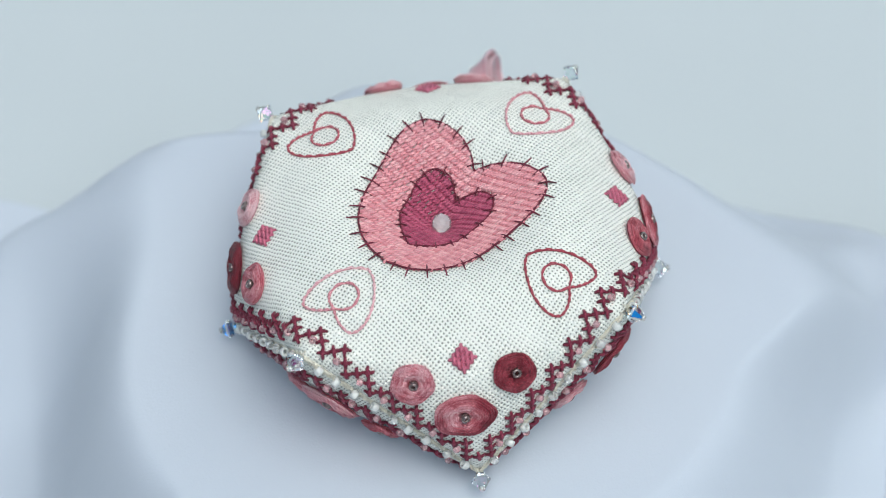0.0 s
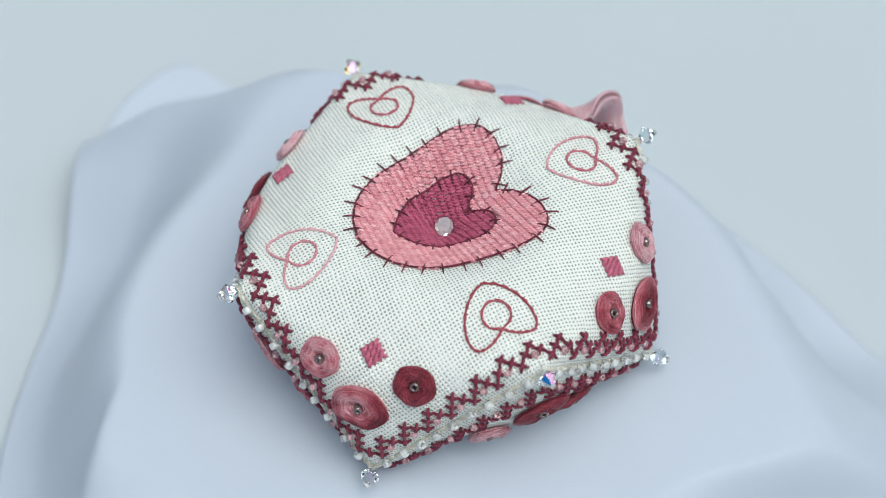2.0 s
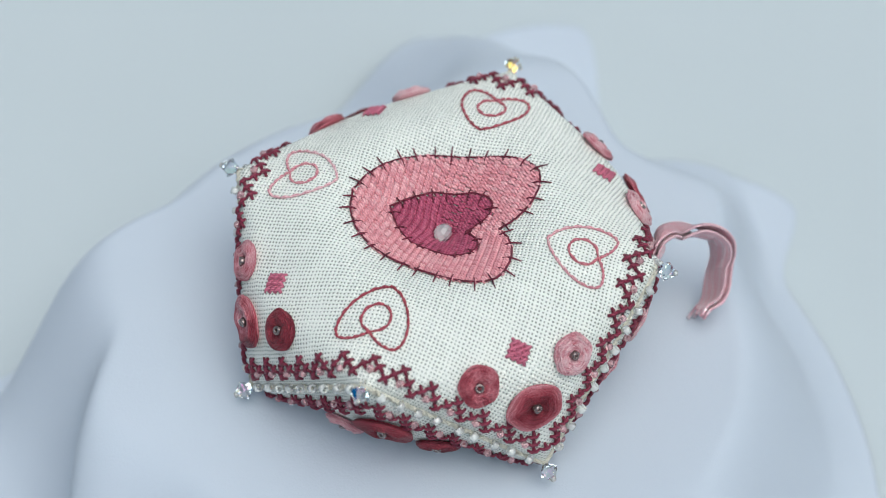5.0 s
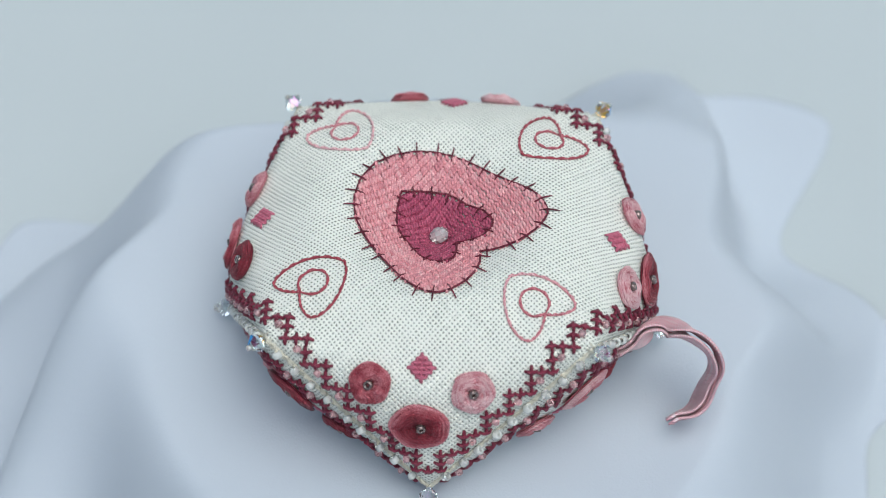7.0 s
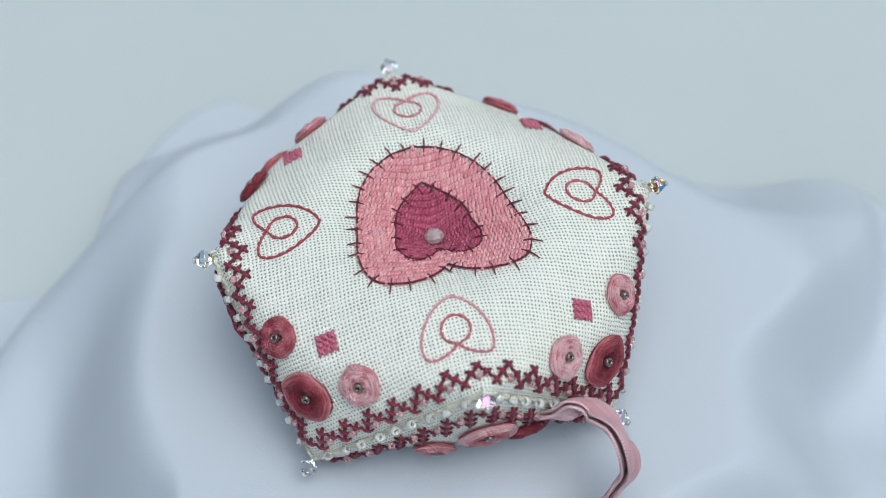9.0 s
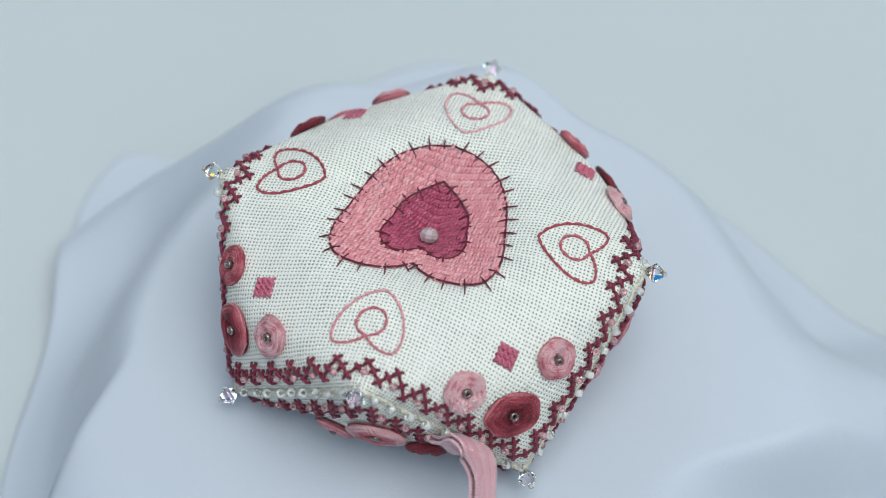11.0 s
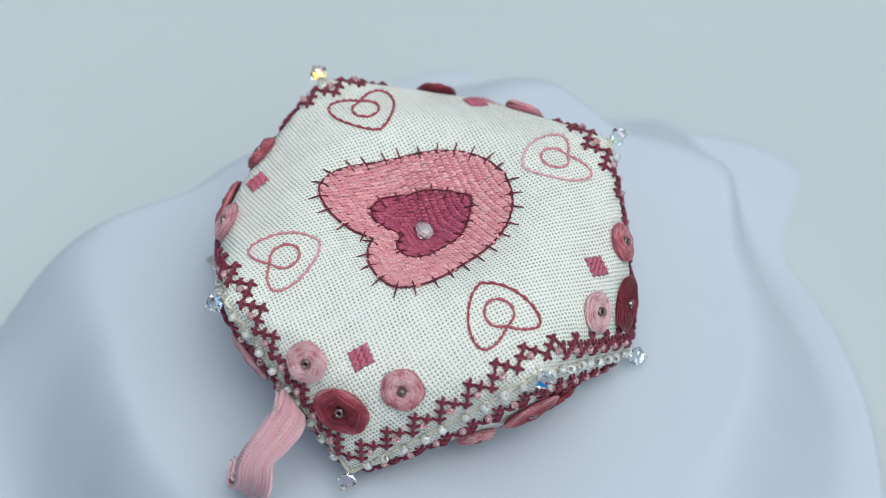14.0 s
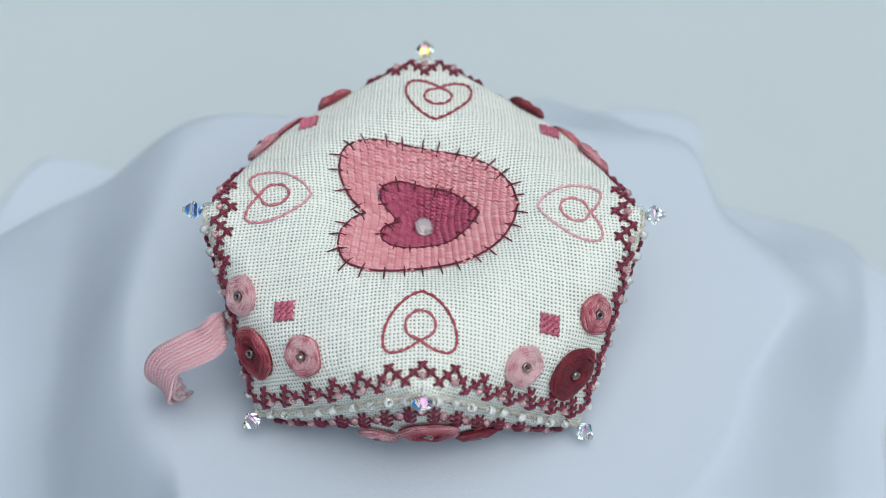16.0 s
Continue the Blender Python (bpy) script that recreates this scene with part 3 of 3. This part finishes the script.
def diamond(su, sv, root):
    hub = part("square_motif", None, CUSHION, "small square block of deep rose cross stitches")
    for i in (-1, 0, 1):
        for j in (-1, 0, 1):
            tu, tv = twist(su * 0.558, sv * 0.558)
            part("cross_stitch", CROSS_ROSE, hub, m=root @ panel_matrix(tu + 0.8 * i / CELLS, tv + 0.8 * j / CELLS, 0.05) @ Matrix.Scale(0.84, 4))


for n_root, (root, sets) in enumerate(((UPPER, ROSES_UP), (LOWER, ROSES_DOWN))):
    GRIDS[0] = LOW_GRID if n_root else TOP_GRID
    build_border(root, "upper_border" if n_root == 0 else "lower_border")
    for (su, sv), tones in sets.items():
        rose_corner(su, sv, tones, root, 10 * n_root + 3 * su + sv)
        diamond(su, sv, root)


GRIDS[0] = TOP_GRID


# ------------------------------------------------------------------ seam, beads and crystals
def seam_point(s):
    """Point of the seam; s counts side middles and corners: 0 middle, 1 corner, 2 middle ..."""
    k, f = int(math.floor(s)), s - math.floor(s)
    ends = []
    for q in (k, k + 1):
        a = radians(45 * q)
        ends.append(Vector((RIM * math.cos(a), RIM * math.sin(a), LIFT if q % 2 == 0 else -LIFT)))
    return Vector(pull_corner(np.array(ends[0].lerp(ends[1], f))))


def build_seam():
    sh = Shape()
    per = 40
    for ply in (0, 1):
        pts = []
        for i in range(8 * per):
            p = seam_point(i / per)
            o = Vector((p.x, p.y, 0)).normalized()
            a = i * 0.9 + math.pi * ply
            pts.append(p + o * (0.2 + 0.2 * math.cos(a)) + Vector((0, 0, 0.2 * math.sin(a))))
        sh.tube(pts, 0.27, 6, 0.7, closed=True)
    part("seam", sh.mesh("seam", CREAM), CUSHION, "cream whipped seam", LOCAL)
    whip = Shape()
    for i in range(8 * 30):
        s = (i + random.uniform(-0.2, 0.2)) / 30 % 8
        p, q = seam_point(s), seam_point((s + 0.03) % 8)
        o = Vector((p.x, p.y, 0)).normalized()
        up = Vector((0, 0, random.uniform(0.5, 1.0)))
        whip.tube([p - o * 0.7 + up, p + o * 0.35 + up * 0.6, (p + q) / 2 + o * 0.75, q + o * 0.3 - up * 0.6, q - o * 0.6 - up], 0.13, 5, random.uniform(0.3, 0.9))
    tagged(part("whip_stitch", whip.mesh("whip_stitch", CREAM), CUSHION, "cream whip stitches over the seam", LOCAL), kind="stuff")


build_seam()


def crystal_mesh(name, r, material, flash=()):
    """A bicone of eight facets a side; flash: facets painted in the strong colour of a glint off their coating."""
    sh = Shape()
    sh.lathe([(0.28 * r, -0.92 * r), (0.97 * r, -0.08 * r), (0.97 * r, 0.08 * r), (0.28 * r, 0.92 * r)], 8)
    me = sh.mesh(name, material, smooth=False)
    for k, (facet, mat) in enumerate(flash):
        me.materials.append(mat)
        me.polygons[facet].material_index = k + 1
    return me


def coating(name, colour):
    m, nt, bsdf = node_material(name, 0.08, 0.85)
    bsdf.inputs["Base Color"].default_value = (*colour, 1)
    return m


# reflections off the rainbow coating, painted as fixed blue and amber facets
BLUE_FLASH, AMBER_FLASH = coating("blue_glint", (0.05, 0.32, 0.75)), coating("amber_glint", (0.85, 0.50, 0.12))
CRYSTS = [crystal_mesh("crystal", 1.7, CRYSTAL, f) for f in (((18, BLUE_FLASH), (21, AMBER_FLASH)), ((20, BLUE_FLASH),), ())]
for k in range(8):
    p = seam_point(k)
    o = Vector((p.x, p.y, 0)).normalized()
    tilt = Vector((0, 0, 0.05 if k % 2 == 0 else -0.15))
    axis = (o + tilt).normalized()
    rot = axis.to_track_quat("Z", "Y").to_matrix().to_4x4()
    c = p + axis * 1.8
    m = LOCAL @ Matrix.Translation(c * MM) @ rot @ Matrix.Rotation(random.uniform(0, 1), 4, "Z")
    part("crystal", CRYSTS[(0, 2, 1, 2, 0, 1, 2, 2)[k]], CUSHION, "clear faceted crystal with rainbow coating", m)
    m = LOCAL @ Matrix.Translation((p + axis * 3.35) * MM) @ rot
    part("bead", BEAD_CLEAR, CUSHION, "clear seed bead", m @ Matrix.Scale(0.62, 4))

rnd = random.Random(7)
for k in range(8):
    for i in range(1, 10):
        f = i / 10.0 + rnd.uniform(-0.012, 0.012)
        p = seam_point(k + f)
        a, b = seam_point(k + f - 0.02), seam_point(min(k + f + 0.02, k + 0.999))
        d = (b - a).normalized()
        o = Vector((p.x, p.y, 0)).normalized()
        c = p + o * 1.0 + Vector((0, 0, 0.3 + rnd.uniform(-0.25, 0.25)))
        axis = (d + o * rnd.uniform(-0.5, 0.9) + Vector((0, 0, rnd.uniform(-0.3, 0.3)))).normalized()
        m = LOCAL @ Matrix.Translation(c * MM) @ axis.to_track_quat("Z", "Y").to_matrix().to_4x4()
        clear = rnd.random() < 0.5
        part("bead", BEAD_CLEAR if clear else BEAD_PEARL, CUSHION, "clear glass seed bead" if clear else "white pearl seed bead", m)



def centre_bead():
    sh = Shape()
    sh.lathe([(0.4, -1.4), (1.2, -1.05), (1.72, -0.35), (1.72, 0.35), (1.2, 1.05), (0.4, 1.4)], 9)
    return sh.mesh("crystal", CUTGLASS, smooth=False)


p0 = on_panel(0, 0)
part("crystal", centre_bead(), CUSHION, "clear faceted glass bead on the heart",
     UPPER @ Matrix.Translation((p0 + Vector((0, 0, 3.1))) * MM) @ Matrix.Rotation(0.7, 4, "X"))



# ------------------------------------------------------------------ ribbon loop on the seam
def build_ribbon():
    """A folded length of narrow corded ribbon: two layers of lengthwise cords that rise from the seam, fall over and curl back to a frayed end."""
    stations = [((12.4, 33.6, 14.4), (0.6, -0.30, 0.7), 2.2), ((11.4, 36.6, 16.4), (0.65, -0.30, 0.65), 2.6), ((10.0, 38.8, 18.2), (0.7, -0.28, 0.6), 4.0),
                ((8.6, 41.5, 18.0), (0.76, -0.24, 0.58), 5.2), ((9.1, 45.3, 17.8), (0.74, 0.0, 0.66), 5.4), ((10.9, 48.9, 15.8), (0.68, 0.12, 0.70), 5.2),
                ((11.0, 50.4, 10.8), (0.64, 0.2, 0.74), 5.2), ((12.6, 49.8, 6.6), (0.64, 0.2, 0.74), 5.4), ((14.6, 48.1, 3.8), (0.67, 0.1, 0.73), 6.0),
                ((15.9, 46.0, 2.4), (0.69, 0.05, 0.72), 7.0)]
    per = 14
    path = smooth_loop([q[0] for q in stations], per, closed=False)
    blades = smooth_loop([q[1] for q in stations], per, closed=False)
    widths = smooth_loop([(q[2], 0, 0) for q in stations], per, closed=False)
    n = len(path)
    hub = part("ribbon_loop", None, CUSHION, "pink corded ribbon folded into a loop with a frayed end", SEAT.inverted())
    cords = 10
    for layer in (0, 1):
        for c in range(cords):
            across = c / (cords - 1) - 0.5
            fray = random.uniform(0.0, 1.6) + (1.2 if c in (0, cords - 1) else 0.0)
            pts, ups, rad, tone = [], [], [], []
            for i in range(n):
                f = i / (n - 1)
                p, q = path[i], path[min(i + 1, n - 1)]
                d = (q - path[max(i - 1, 0)]).normalized()
                w = blades[i] - d * blades[i].dot(d)
                w.normalize()
                nrm = d.cross(w)
                side = 1 if layer else -1
                gap = side * (0.32 + 0.5 * math.sin(math.pi * min(1.0, f * 1.15)) ** 2)
                ripple = 0.5 * math.sin(19.0 * f + 2.2 * across) + 0.5 * math.sin(7 * f + layer) * (across * 2) ** 2
                for sub in (0, 1):
                    step = (q - p) * (0.5 * sub)
                    if i == n - 1:
                        step = d * (fray * sub)
                    pts.append(p + step + w * across * widths[i].x + nrm * (gap + ripple))
                    ups.append(nrm)
                    rad.append(0.36 + (0.11 if (sub + c) % 2 else -0.09))
                    # highlights on the swells and shade in the dips are put into the tone
                    tone.append(0.66 + (0.34 if (sub + c) % 2 else -0.32) + 0.10 * math.sin(c * 2.1) - (0.1 if layer == 0 else 0))
            sh = Shape()
            sh.tube(pts, rad, 6, tone, squash=0.75, ups=ups)
            part("cord", sh.mesh("cord", RIBBON), hub)


build_ribbon()


# ------------------------------------------------------------------ movement
def motions():
    walk(CUSHION, [(t, Matrix.Rotation(radians(a), 4, "Z") @ SEAT) for t, a in TURN])
    walk(DRAPED, [(t, Matrix.Rotation(radians(a), 4, "Z")) for t, a in TURN])


motions()
